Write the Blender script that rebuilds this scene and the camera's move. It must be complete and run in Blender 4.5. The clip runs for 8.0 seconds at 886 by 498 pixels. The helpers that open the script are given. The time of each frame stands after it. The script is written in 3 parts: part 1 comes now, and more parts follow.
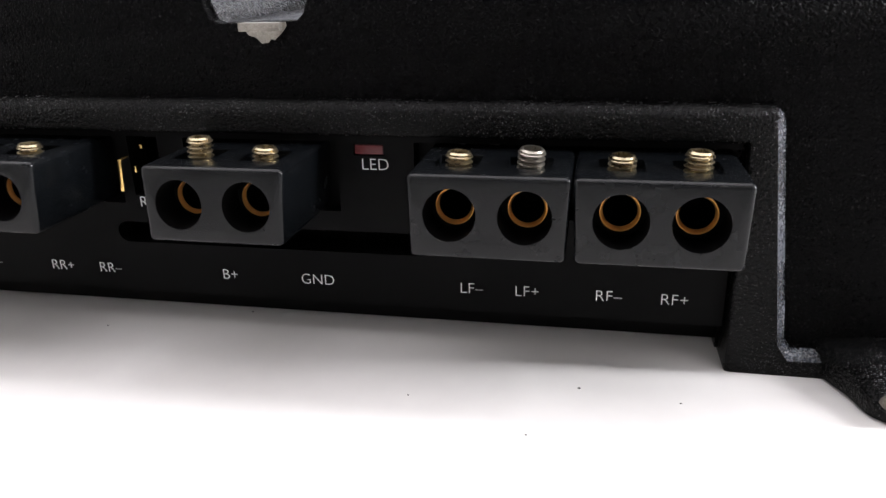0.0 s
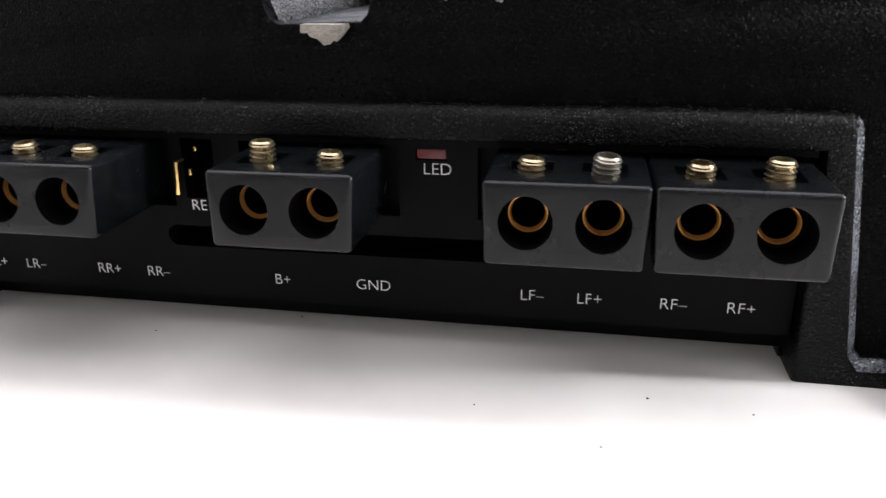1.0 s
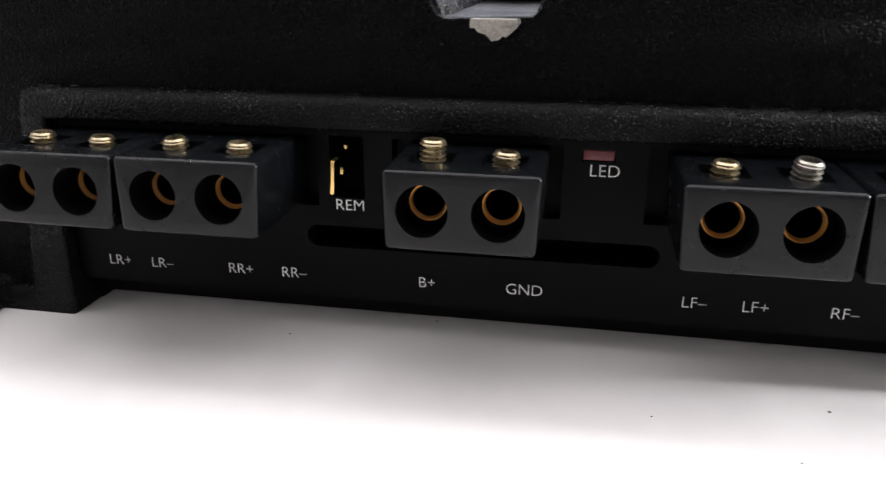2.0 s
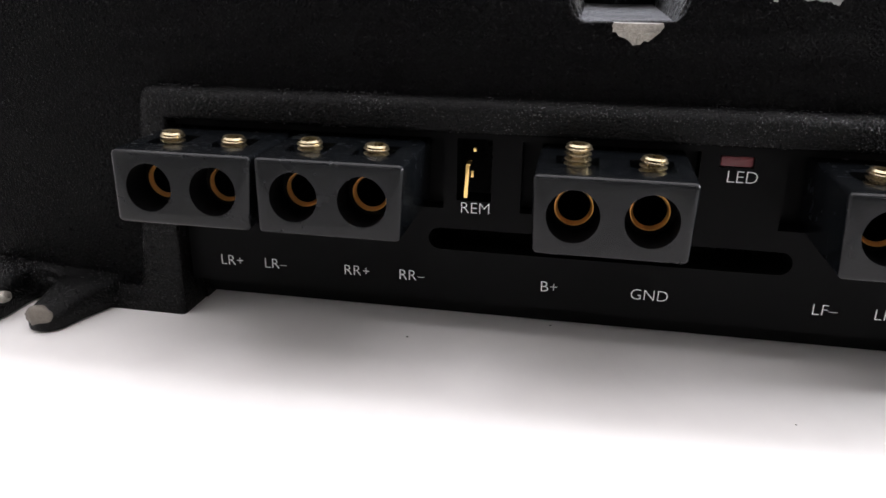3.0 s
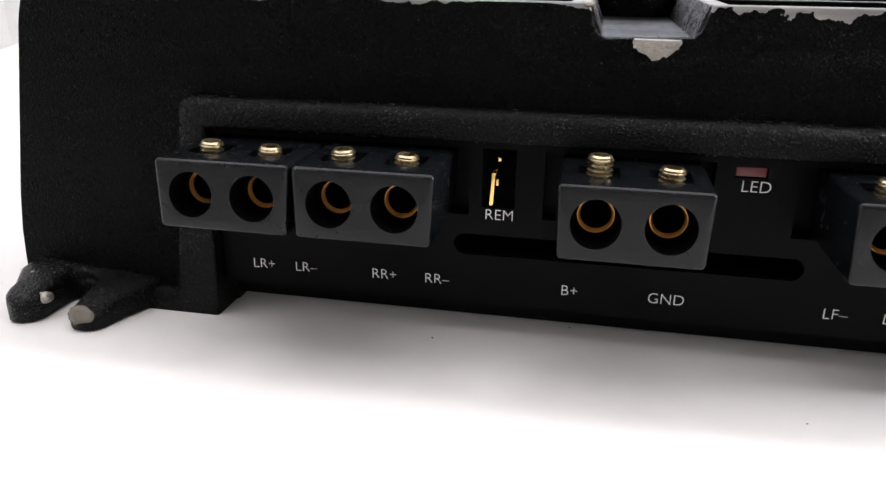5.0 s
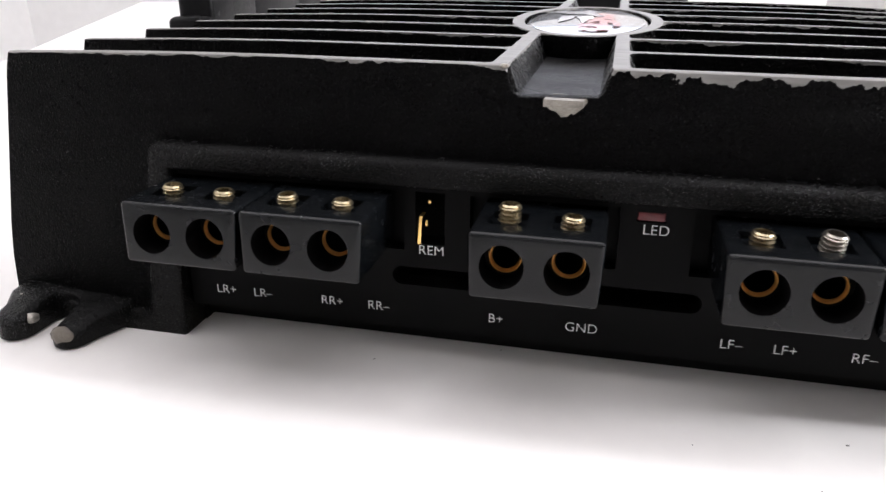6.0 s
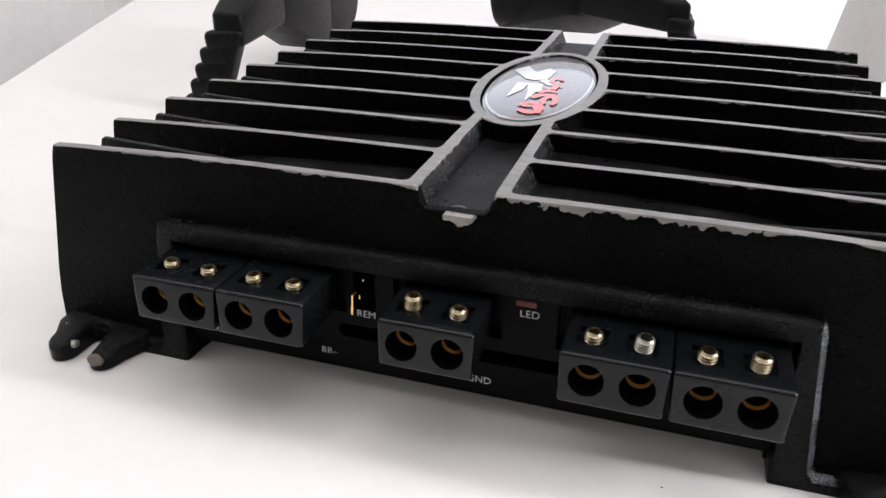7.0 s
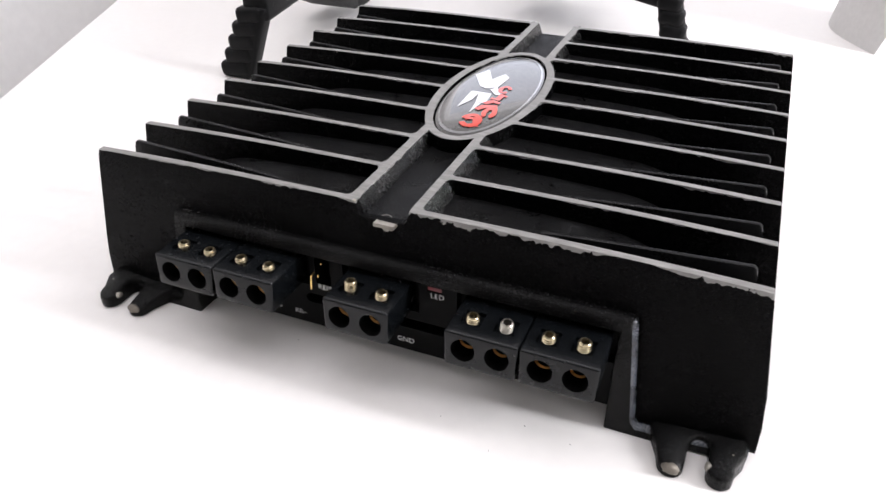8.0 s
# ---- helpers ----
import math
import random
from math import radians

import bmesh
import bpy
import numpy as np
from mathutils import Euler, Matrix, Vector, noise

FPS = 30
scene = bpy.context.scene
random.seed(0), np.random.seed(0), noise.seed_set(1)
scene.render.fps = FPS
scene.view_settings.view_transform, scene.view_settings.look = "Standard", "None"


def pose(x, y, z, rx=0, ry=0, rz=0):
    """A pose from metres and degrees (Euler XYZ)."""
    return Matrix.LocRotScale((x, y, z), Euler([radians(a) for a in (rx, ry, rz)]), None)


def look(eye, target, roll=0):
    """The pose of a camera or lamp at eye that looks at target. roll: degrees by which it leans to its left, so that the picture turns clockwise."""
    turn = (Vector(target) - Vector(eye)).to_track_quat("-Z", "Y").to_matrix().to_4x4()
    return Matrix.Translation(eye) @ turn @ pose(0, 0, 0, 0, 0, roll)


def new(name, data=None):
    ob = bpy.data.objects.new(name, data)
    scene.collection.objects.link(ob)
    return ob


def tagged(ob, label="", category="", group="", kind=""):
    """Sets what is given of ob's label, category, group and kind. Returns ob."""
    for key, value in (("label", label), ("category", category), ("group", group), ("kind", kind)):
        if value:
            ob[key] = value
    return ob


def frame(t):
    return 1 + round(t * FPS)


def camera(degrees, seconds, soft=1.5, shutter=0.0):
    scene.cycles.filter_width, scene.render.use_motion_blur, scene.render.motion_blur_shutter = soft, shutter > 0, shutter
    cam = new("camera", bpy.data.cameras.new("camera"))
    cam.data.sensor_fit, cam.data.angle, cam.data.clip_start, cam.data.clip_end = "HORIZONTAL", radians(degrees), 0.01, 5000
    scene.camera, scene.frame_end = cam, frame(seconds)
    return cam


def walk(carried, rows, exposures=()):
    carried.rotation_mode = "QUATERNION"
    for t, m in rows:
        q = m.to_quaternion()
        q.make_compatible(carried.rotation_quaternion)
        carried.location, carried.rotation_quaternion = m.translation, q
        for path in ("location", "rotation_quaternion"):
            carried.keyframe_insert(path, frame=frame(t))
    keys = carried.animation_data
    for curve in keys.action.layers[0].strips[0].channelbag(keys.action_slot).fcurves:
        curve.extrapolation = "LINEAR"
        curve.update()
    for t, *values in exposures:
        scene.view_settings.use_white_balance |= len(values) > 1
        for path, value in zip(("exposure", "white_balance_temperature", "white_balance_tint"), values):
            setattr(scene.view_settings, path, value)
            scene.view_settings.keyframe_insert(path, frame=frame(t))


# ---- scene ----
# ---- camera ----
cam = camera(61.4, 8.0, soft=1.45, shutter=0.2)
PATH = [
    (0.0, 0.04937, -0.12252, 0.06567, 11.588, -20.763, -1.380),
    (0.5, 0.04737, -0.12117, 0.06612, 11.353, -21.066, -1.229),
    (1.0, 0.03724, -0.12214, 0.06679, 11.108, -21.073, -0.902),
    (1.5, 0.02342, -0.12294, 0.06698, 10.872, -21.058, -0.484),
    (2.0, 0.00841, -0.12286, 0.06626, 10.701, -21.216, -0.044),
    (3.5, -0.01791, -0.12880, 0.06707, 10.680, -21.205, 0.743),
    (4.0, -0.01820, -0.13072, 0.06761, 10.812, -21.122, 0.744),
    (5.5, -0.01224, -0.13420, 0.07319, 11.655, -21.218, 0.653),
    (6.0, 0.00221, -0.13967, 0.08323, 12.722, -21.929, 0.484),
    (6.5, 0.01936, -0.14968, 0.10067, 14.591, -23.580, 0.153),
    (7.0, 0.03958, -0.15736, 0.13153, 17.568, -26.797, 0.302),
    (7.5, 0.06876, -0.16766, 0.15462, 20.565, -29.783, 0.237),
    (8.0, 0.09228, -0.18430, 0.18531, 22.844, -33.415, -0.332),
]
walk(cam, [(t, pose(x, y, z) @ pose(0, 0, 0, 0, 0, yaw) @ pose(0, 0, 0, 90 + pitch, 0, 0) @ pose(0, 0, 0, 0, 0, roll))
           for t, x, y, z, yaw, pitch, roll in PATH],
     exposures=[(t, ev, 6550, 17.0) for t, ev in ((0.0, 0.12), (1.0, 0.22), (2.0, 0.06), (3.5, 0.17), (4.0, 0.22), (5.5, 0.15), (6.0, 0.12), (6.5, -0.07), (7.0, -0.26), (7.5, -0.17), (8.0, -0.06))])

# ---- world, window light, added lamps ----
TAU = 2 * math.pi
FLOOR_Z = -0.75
world = bpy.data.worlds.new("sky")
scene.world = world
world.use_nodes = True
wn = world.node_tree.nodes
sky = wn.new("ShaderNodeTexSky")
sky.sky_type = "NISHITA"
sky.sun_disc = False
sky.sun_elevation, sky.sun_rotation = radians(45), radians(25)
wn["Background"].inputs["Strength"].default_value = 0.12
world.node_tree.links.new(sky.outputs["Color"], wn["Background"].inputs["Color"])


def area_lamp(name, eye, target, sx, sy, watts, colour):
    data = bpy.data.lights.new(name, "AREA")
    data.shape, data.size, data.size_y, data.energy, data.color = "RECTANGLE", sx, sy, watts, colour
    ob = new(name, data)
    ob.matrix_world = look(eye, target)
    return ob


# unseen overhead lamp added as soft fill
area_lamp("overhead_fill_lamp", (-0.10, 0.16, 1.62), (-0.10, 0.16, 0.0), 2.5, 1.4, 26.0, (1.0, 0.986, 0.940))
# daylight through the bright slit in the east wall
area_lamp("east_window_daylight", (1.23, 0.128, 0.62), (0.0, 0.0, 0.0), 0.11, 0.62, 25.0, (0.95, 0.99, 1.0))
# unseen low lamp behind the table, added for the emblem's reflection
area_lamp("north_reflection_lamp", (0.0, 1.57, 0.62), (0.0, 0.0, 0.05), 1.7, 0.55, 4.5, (0.99, 0.995, 1.0))


# ---- materials ----
def material(name, base, rough=0.5, metal=0.0, spec=0.5, var=0.0, var_scale=40.0, bump=0.0, bump_scale=900.0,
             rough_var=0.0, coat=0.0, pale_specks=0.0, glint=0.0):
    """A principled material with two scales of colour variation, fine relief and uneven gloss."""
    m = bpy.data.materials.new(name)
    m.use_nodes = True
    nt = m.node_tree
    n, l = nt.nodes, nt.links
    b = n["Principled BSDF"]
    b.inputs["Roughness"].default_value = rough
    b.inputs["Metallic"].default_value = metal
    b.inputs["Specular IOR Level"].default_value = spec
    b.inputs["Coat Weight"].default_value = coat
    b.inputs["Coat Roughness"].default_value = 0.05
    b.inputs["Base Color"].default_value = (*base, 1)
    co = n.new("ShaderNodeTexCoord")
    if var or rough_var:
        big = n.new("ShaderNodeTexNoise")
        big.inputs["Scale"].default_value, big.inputs["Detail"].default_value = var_scale, 6
        l.new(co.outputs["Object"], big.inputs["Vector"])
        fine = n.new("ShaderNodeTexNoise")
        fine.inputs["Scale"].default_value, fine.inputs["Detail"].default_value = var_scale * 14, 3
        l.new(co.outputs["Object"], fine.inputs["Vector"])
        both = n.new("ShaderNodeMath")
        both.operation = "ADD"
        l.new(big.outputs["Fac"], both.inputs[0]), l.new(fine.outputs["Fac"], both.inputs[1])
        if var:
            ramp = n.new("ShaderNodeMapRange")
            ramp.inputs["From Min"].default_value, ramp.inputs["From Max"].default_value = 0.7, 1.3
            ramp.inputs["To Min"].default_value, ramp.inputs["To Max"].default_value = 1 - var, 1 + var
            l.new(both.outputs[0], ramp.inputs["Value"])
            mul = n.new("ShaderNodeVectorMath")
            mul.operation = "SCALE"
            mul.inputs[0].default_value = base
            l.new(ramp.outputs["Result"], mul.inputs["Scale"])
            l.new(mul.outputs["Vector"], b.inputs["Base Color"])
        if rough_var:
            rr = n.new("ShaderNodeMapRange")
            rr.inputs["From Min"].default_value, rr.inputs["From Max"].default_value = 0.7, 1.3
            rr.inputs["To Min"].default_value, rr.inputs["To Max"].default_value = rough - rough_var, rough + rough_var
            l.new(both.outputs[0], rr.inputs["Value"])
            l.new(rr.outputs["Result"], b.inputs["Roughness"])
    if pale_specks:
        # sparse pale specks: some dust, and the coat's sparkle put into the colour
        speck_noise = n.new("ShaderNodeTexNoise")
        speck_noise.inputs["Scale"].default_value, speck_noise.inputs["Detail"].default_value = 4200, 1
        l.new(co.outputs["Object"], speck_noise.inputs["Vector"])
        patch = n.new("ShaderNodeTexNoise")
        patch.inputs["Scale"].default_value, patch.inputs["Detail"].default_value = 70, 3
        l.new(co.outputs["Object"], patch.inputs["Vector"])
        both2 = n.new("ShaderNodeMath")
        both2.operation = "MULTIPLY_ADD"
        both2.inputs[1].default_value = 0.4
        l.new(patch.outputs["Fac"], both2.inputs[0]), l.new(speck_noise.outputs["Fac"], both2.inputs[2])
        spot = n.new("ShaderNodeMapRange")
        spot.inputs["From Min"].default_value, spot.inputs["From Max"].default_value = 0.93 - pale_specks, 0.99 - pale_specks
        l.new(both2.outputs[0], spot.inputs["Value"])
        mixc = n.new("ShaderNodeMix")
        mixc.data_type = "RGBA"
        l.new(spot.outputs["Result"], mixc.inputs["Factor"])
        l.new(b.inputs["Base Color"].links[0].from_socket, mixc.inputs["A"])
        mixc.inputs["B"].default_value = (0.14, 0.142, 0.145, 1)
        l.new(mixc.outputs["Result"], b.inputs["Base Color"])
    if glint:
        # glossy grains standing out of the powder coat
        fleck = n.new("ShaderNodeTexNoise")
        fleck.inputs["Scale"].default_value, fleck.inputs["Detail"].default_value = 3300, 1
        l.new(co.outputs["Object"], fleck.inputs["Vector"])
        shine = n.new("ShaderNodeMapRange")
        shine.inputs["From Min"].default_value, shine.inputs["From Max"].default_value = 0.655, 0.75
        shine.inputs["To Min"].default_value, shine.inputs["To Max"].default_value = spec, spec + glint
        l.new(fleck.outputs["Fac"], shine.inputs["Value"])
        l.new(shine.outputs["Result"], b.inputs["Specular IOR Level"])
    if bump:
        grain = n.new("ShaderNodeTexNoise")
        grain.inputs["Scale"].default_value, grain.inputs["Detail"].default_value = bump_scale, 3
        l.new(co.outputs["Object"], grain.inputs["Vector"])
        bp = n.new("ShaderNodeBump")
        bp.inputs["Strength"].default_value, bp.inputs["Distance"].default_value = bump, 0.0004
        l.new(grain.outputs["Fac"], bp.inputs["Height"])
        l.new(bp.outputs["Normal"], b.inputs["Normal"])
    return m


def worn_paint(name, top_z, chip_depth, rough=0.22, spec=0.042):
    """Black textured coat on cast aluminium; the machined top is bare and the coat has flaked off along that edge."""
    m = material(name, (0.0011, 0.0011, 0.0012), rough=rough, spec=spec, var=0.35, var_scale=60, bump=1.0, bump_scale=2100, pale_specks=0.0, rough_var=0.12, glint=0.35)
    nt = m.node_tree
    n, l = nt.nodes, nt.links
    coat = n["Principled BSDF"]
    bare = n.new("ShaderNodeBsdfPrincipled")
    bare.inputs["Metallic"].default_value = 0.3
    bare.inputs["Roughness"].default_value = 0.5
    co = n.new("ShaderNodeTexCoord")
    sep = n.new("ShaderNodeSeparateXYZ")
    l.new(co.outputs["Object"], sep.inputs[0])
    # brushed streaks along the machined tops
    brush_map = n.new("ShaderNodeMapping")
    brush_map.inputs["Scale"].default_value = (150, 900, 900)
    l.new(co.outputs["Object"], brush_map.inputs["Vector"])
    brush = n.new("ShaderNodeTexNoise")
    brush.inputs["Scale"].default_value, brush.inputs["Detail"].default_value = 1.0, 4
    l.new(brush_map.outputs["Vector"], brush.inputs["Vector"])
    tone = n.new("ShaderNodeMapRange")
    tone.inputs["From Min"].default_value, tone.inputs["From Max"].default_value = 0.3, 0.7
    tone.inputs["To Min"].default_value, tone.inputs["To Max"].default_value = 0.17, 0.27
    l.new(brush.outputs["Fac"], tone.inputs["Value"])
    tint = n.new("ShaderNodeVectorMath")
    tint.operation = "SCALE"
    tint.inputs[0].default_value = (1.0, 0.975, 0.93)
    l.new(tone.outputs["Result"], tint.inputs["Scale"])
    l.new(tint.outputs["Vector"], bare.inputs["Base Color"])
    # the flaked edge: a ragged depth below the top
    long_n = n.new("ShaderNodeTexNoise")
    long_n.inputs["Scale"].default_value, long_n.inputs["Detail"].default_value = 38, 0
    l.new(co.outputs["Object"], long_n.inputs["Vector"])
    rag = n.new("ShaderNodeTexNoise")
    rag.inputs["Scale"].default_value, rag.inputs["Detail"].default_value = 330, 3
    l.new(co.outputs["Object"], rag.inputs["Vector"])
    amount = n.new("ShaderNodeMapRange")
    amount.inputs["From Min"].default_value, amount.inputs["From Max"].default_value = 0.44, 0.66
    amount.inputs["To Min"].default_value, amount.inputs["To Max"].default_value = 0.0, chip_depth
    l.new(long_n.outputs["Fac"], amount.inputs["Value"])
    # the left end of the edge has been knocked far less
    place = n.new("ShaderNodeMapRange")
    place.inputs["From Min"].default_value, place.inputs["From Max"].default_value = -0.085, -0.02
    place.inputs["To Min"].default_value, place.inputs["To Max"].default_value = 0.25, 1.0
    l.new(sep.outputs["X"], place.inputs["Value"])
    less = n.new("ShaderNodeMath")
    less.operation = "MULTIPLY"
    l.new(amount.outputs["Result"], less.inputs[0]), l.new(place.outputs["Result"], less.inputs[1])
    ragged = n.new("ShaderNodeMath")
    ragged.operation = "MULTIPLY"
    l.new(less.outputs[0], ragged.inputs[0])
    rag2 = n.new("ShaderNodeMapRange")
    rag2.inputs["From Min"].default_value, rag2.inputs["From Max"].default_value = 0.35, 0.65
    rag2.inputs["To Min"].default_value, rag2.inputs["To Max"].default_value = 0.0, 1.4
    l.new(rag.outputs["Fac"], rag2.inputs["Value"])
    l.new(rag2.outputs["Result"], ragged.inputs[1])
    edge = n.new("ShaderNodeMath")
    edge.operation = "SUBTRACT"
    edge.inputs[0].default_value = top_z - 0.00018
    l.new(ragged.outputs[0], edge.inputs[1])
    over = n.new("ShaderNodeMath")
    over.operation = "GREATER_THAN"
    # the tops droop a little towards both ends
    off = n.new("ShaderNodeMath")
    off.operation = "SUBTRACT"
    off.inputs[1].default_value = CX
    l.new(sep.outputs["X"], off.inputs[0])
    away = n.new("ShaderNodeMath")
    away.operation = "ABSOLUTE"
    l.new(off.outputs[0], away.inputs[0])
    reach = n.new("ShaderNodeMapRange")
    reach.inputs["From Min"].default_value, reach.inputs["From Max"].default_value = 0.05, 0.12
    l.new(away.outputs[0], reach.inputs["Value"])
    square = n.new("ShaderNodeMath")
    square.operation = "POWER"
    square.inputs[1].default_value = 2.0
    l.new(reach.outputs["Result"], square.inputs[0])
    level = n.new("ShaderNodeMath")
    level.operation = "MULTIPLY_ADD"
    level.inputs[1].default_value = DROOP
    l.new(square.outputs[0], level.inputs[0]), l.new(sep.outputs["Z"], level.inputs[2])
    l.new(level.outputs[0], over.inputs[0]), l.new(edge.outputs[0], over.inputs[1])
    mix = n.new("ShaderNodeMixShader")
    l.new(over.outputs[0], mix.inputs["Fac"])
    l.new(coat.outputs[0], mix.inputs[1]), l.new(bare.outputs[0], mix.inputs[2])
    l.new(mix.outputs[0], n["Material Output"].inputs["Surface"])
    return m


TOP = 0.063
CX = -0.0078
DROOP = 0.0014
M_PLATE = worn_paint("coated_cast_aluminium", TOP, 0.0018)
M_FIN = worn_paint("coated_fin", TOP, 0.0007)
M_RAIL = worn_paint("coated_rail", TOP, 0.0009, 0.24, 0.65)
M_COAT = material("black_textured_coat", (0.0011, 0.0011, 0.0012), rough=0.19, spec=0.13, var=0.35, var_scale=60, bump=1.0, bump_scale=2000, pale_specks=0.02, rough_var=0.12, glint=0.75)
# paler copy of the coat: paints the window's highlight on the frame's right edge
M_EDGE_HIGHLIGHT = material("edge_highlight_coat", (0.036, 0.042, 0.055), rough=0.24, spec=0.9, var=0.98, var_scale=180, bump=1.0, bump_scale=1900, rough_var=0.12, pale_specks=0.10)
M_RIDGE = material("semi_gloss_black_coat", (0.003, 0.003, 0.0033), rough=0.3, spec=0.22, var=0.3, var_scale=80, bump=0.4, bump_scale=3000, rough_var=0.1)
M_FLOOR_COAT = material("rough_black_coat", (0.0026, 0.0026, 0.0028), rough=0.36, spec=0.11, var=0.6, var_scale=90, bump=1.0, bump_scale=1900, pale_specks=0.015, rough_var=0.15)
M_PANEL = material("satin_black_panel", (0.0012, 0.00125, 0.0013), rough=0.5, spec=0.07, var=0.2, var_scale=50, bump=0.06, bump_scale=2500, rough_var=0.05)
M_BLOCK = material("dark_grey_thermoplastic", (0.0030, 0.0037, 0.0045), rough=0.25, spec=0.30, var=0.15, var_scale=30, bump=0.03, bump_scale=1800, rough_var=0.04)
M_BORE_SHADE = material("shaded_bore_plastic", (0.0020, 0.0020, 0.0022), rough=0.7, spec=0.05, var=0.3, var_scale=200)
M_BRASS = material("zinc_brass", (0.52, 0.44, 0.29), rough=0.28, metal=1.0, var=0.25, var_scale=500, rough_var=0.08)
M_STEEL = material("worn_steel", (0.42, 0.39, 0.34), rough=0.33, metal=1.0, var=0.25, var_scale=500, rough_var=0.08)
M_COPPER = material("orange_brass", (0.66, 0.32, 0.085), rough=0.35, metal=0.7, var=0.15, var_scale=400)
M_GOLD = material("gold_plate", (0.90, 0.60, 0.22), rough=0.22, metal=1.0, var=0.1, var_scale=400)
M_INK = material("white_screen_print", (0.92, 0.92, 0.90), rough=0.6, var=0.12, var_scale=900)
M_LED = material("dull_red_lens", (0.11, 0.012, 0.015), rough=0.4, var=0.25, var_scale=700)
M_BARE = material("bare_aluminium", (0.31, 0.29, 0.255), rough=0.38, metal=0.45, var=0.6, var_scale=350, bump=1.0, bump_scale=1300)
M_TIP = material("dull_brown_grey_casting", (0.17, 0.15, 0.125), rough=0.55, metal=0.2, var=0.3, var_scale=350, bump=0.4, bump_scale=1200)
M_BADGE = material("grey_resin_badge", (0.060, 0.058, 0.055), rough=0.25, spec=0.3, metal=0.1, var=0.25, var_scale=60, coat=0.8)
M_BADGE_RIM = material("silver_badge_rim", (0.25, 0.25, 0.255), rough=0.25, metal=0.5, coat=1.0, var=0.1)
M_LOGO_WHITE = material("white_logo_ink", (0.55, 0.55, 0.56), rough=0.2, coat=0.4, var=0.05)
M_LOGO_RED = material("red_logo_ink", (0.52, 0.045, 0.028), rough=0.2, coat=0.4, var=0.1)
M_TABLE = material("white_laminate", (0.80, 0.78, 0.76), rough=0.55, var=0.02, var_scale=12, bump=0.03, bump_scale=700, rough_var=0.05)
M_WALL = material("off_white_wall_paint", (0.84, 0.83, 0.82), rough=0.9, var=0.03, var_scale=3, bump=0.1, bump_scale=120)
# grey tone given to the unseen south wall to hold back bounce light
M_WALL_LOW_BOUNCE = material("low_bounce_wall_grey", (0.50, 0.495, 0.485), rough=0.9, var=0.03, var_scale=3, bump=0.1, bump_scale=120)
M_CEIL = material("white_ceiling_paint", (0.80, 0.80, 0.79), rough=0.95, var=0.02, var_scale=3, bump=0.1, bump_scale=120)
M_ROOM_FLOOR = material("pale_floor", (0.86, 0.86, 0.865), rough=0.5, var=0.05, var_scale=6, bump=0.05, bump_scale=90)
M_GRIP = material("black_moulded_plastic", (0.004, 0.004, 0.0043), rough=0.42, spec=0.12, var=0.3, var_scale=30, bump=0.15, bump_scale=900, rough_var=0.08)
M_CRUMB = material("dark_crumb", (0.08, 0.075, 0.07), rough=0.8, var=0.3, var_scale=2000)
M_CARTON = material("pale_grey_card", (0.60, 0.59, 0.58), rough=0.7, var=0.05, var_scale=20, bump=0.05, bump_scale=300)


# ---- mesh helpers ----
def mesh_of(name, bm, mat, smooth=30):
    me = bpy.data.meshes.new(name)
    bmesh.ops.recalc_face_normals(bm, faces=bm.faces)
    bm.to_mesh(me)
    bm.free()
    me.materials.append(mat)
    if smooth:
        me.shade_smooth()
        me.set_sharp_from_angle(angle=radians(smooth))
    return me


def part(name, bm, mat, parent, label="", smooth=30):
    ob = new(name, bm if isinstance(bm, bpy.types.Mesh) else mesh_of(name, bm, mat, smooth))
    ob.parent = parent
    if label:
        tagged(ob, label)
    return ob


def thing(name, x, y, z, label, category, group="", kind=""):
    ob = new(name)
    ob.empty_display_size = 0.01
    ob.location = (x, y, z)
    return tagged(ob, label, category, group, kind)


def box(x0, x1, y0, y1, z0, z1, bevel=0.0, seg=2):
    bm = bmesh.new()
    bmesh.ops.create_cube(bm, size=1, matrix=Matrix.Translation(((x0 + x1) / 2, (y0 + y1) / 2, (z0 + z1) / 2))
                          @ Matrix.Diagonal((x1 - x0, y1 - y0, z1 - z0, 1)))
    if bevel:
        bmesh.ops.bevel(bm, geom=bm.edges[:], offset=bevel, segments=seg, profile=0.5, affect="EDGES")
    return bm


def cylinder(r, depth, m, n=32, r2=None):
    bm = bmesh.new()
    bmesh.ops.create_cone(bm, cap_ends=True, segments=n, radius1=r, radius2=r if r2 is None else r2, depth=depth, matrix=m)
    return bm


def prism_xz(pts, y0, y1):
    """A polygon given in x and z, pulled from y0 to y1."""
    bm = bmesh.new()
    a = [bm.verts.new((x, y0, z)) for x, z in pts]
    b = [bm.verts.new((x, y1, z)) for x, z in pts]
    bm.faces.new(a), bm.faces.new(b[::-1])
    for i in range(len(pts)):
        j = (i + 1) % len(pts)
        bm.faces.new((a[i], b[i], b[j], a[j]))
    bmesh.ops.recalc_face_normals(bm, faces=bm.faces)
    return bm


def prism_xy(pts, z0, z1):
    bm = bmesh.new()
    a = [bm.verts.new((x, y, z0)) for x, y in pts]
    b = [bm.verts.new((x, y, z1)) for x, y in pts]
    bm.faces.new(a[::-1]), bm.faces.new(b)
    for i in range(len(pts)):
        j = (i + 1) % len(pts)
        bm.faces.new((a[i], a[j], b[j], b[i]))
    bmesh.ops.recalc_face_normals(bm, faces=bm.faces)
    return bm


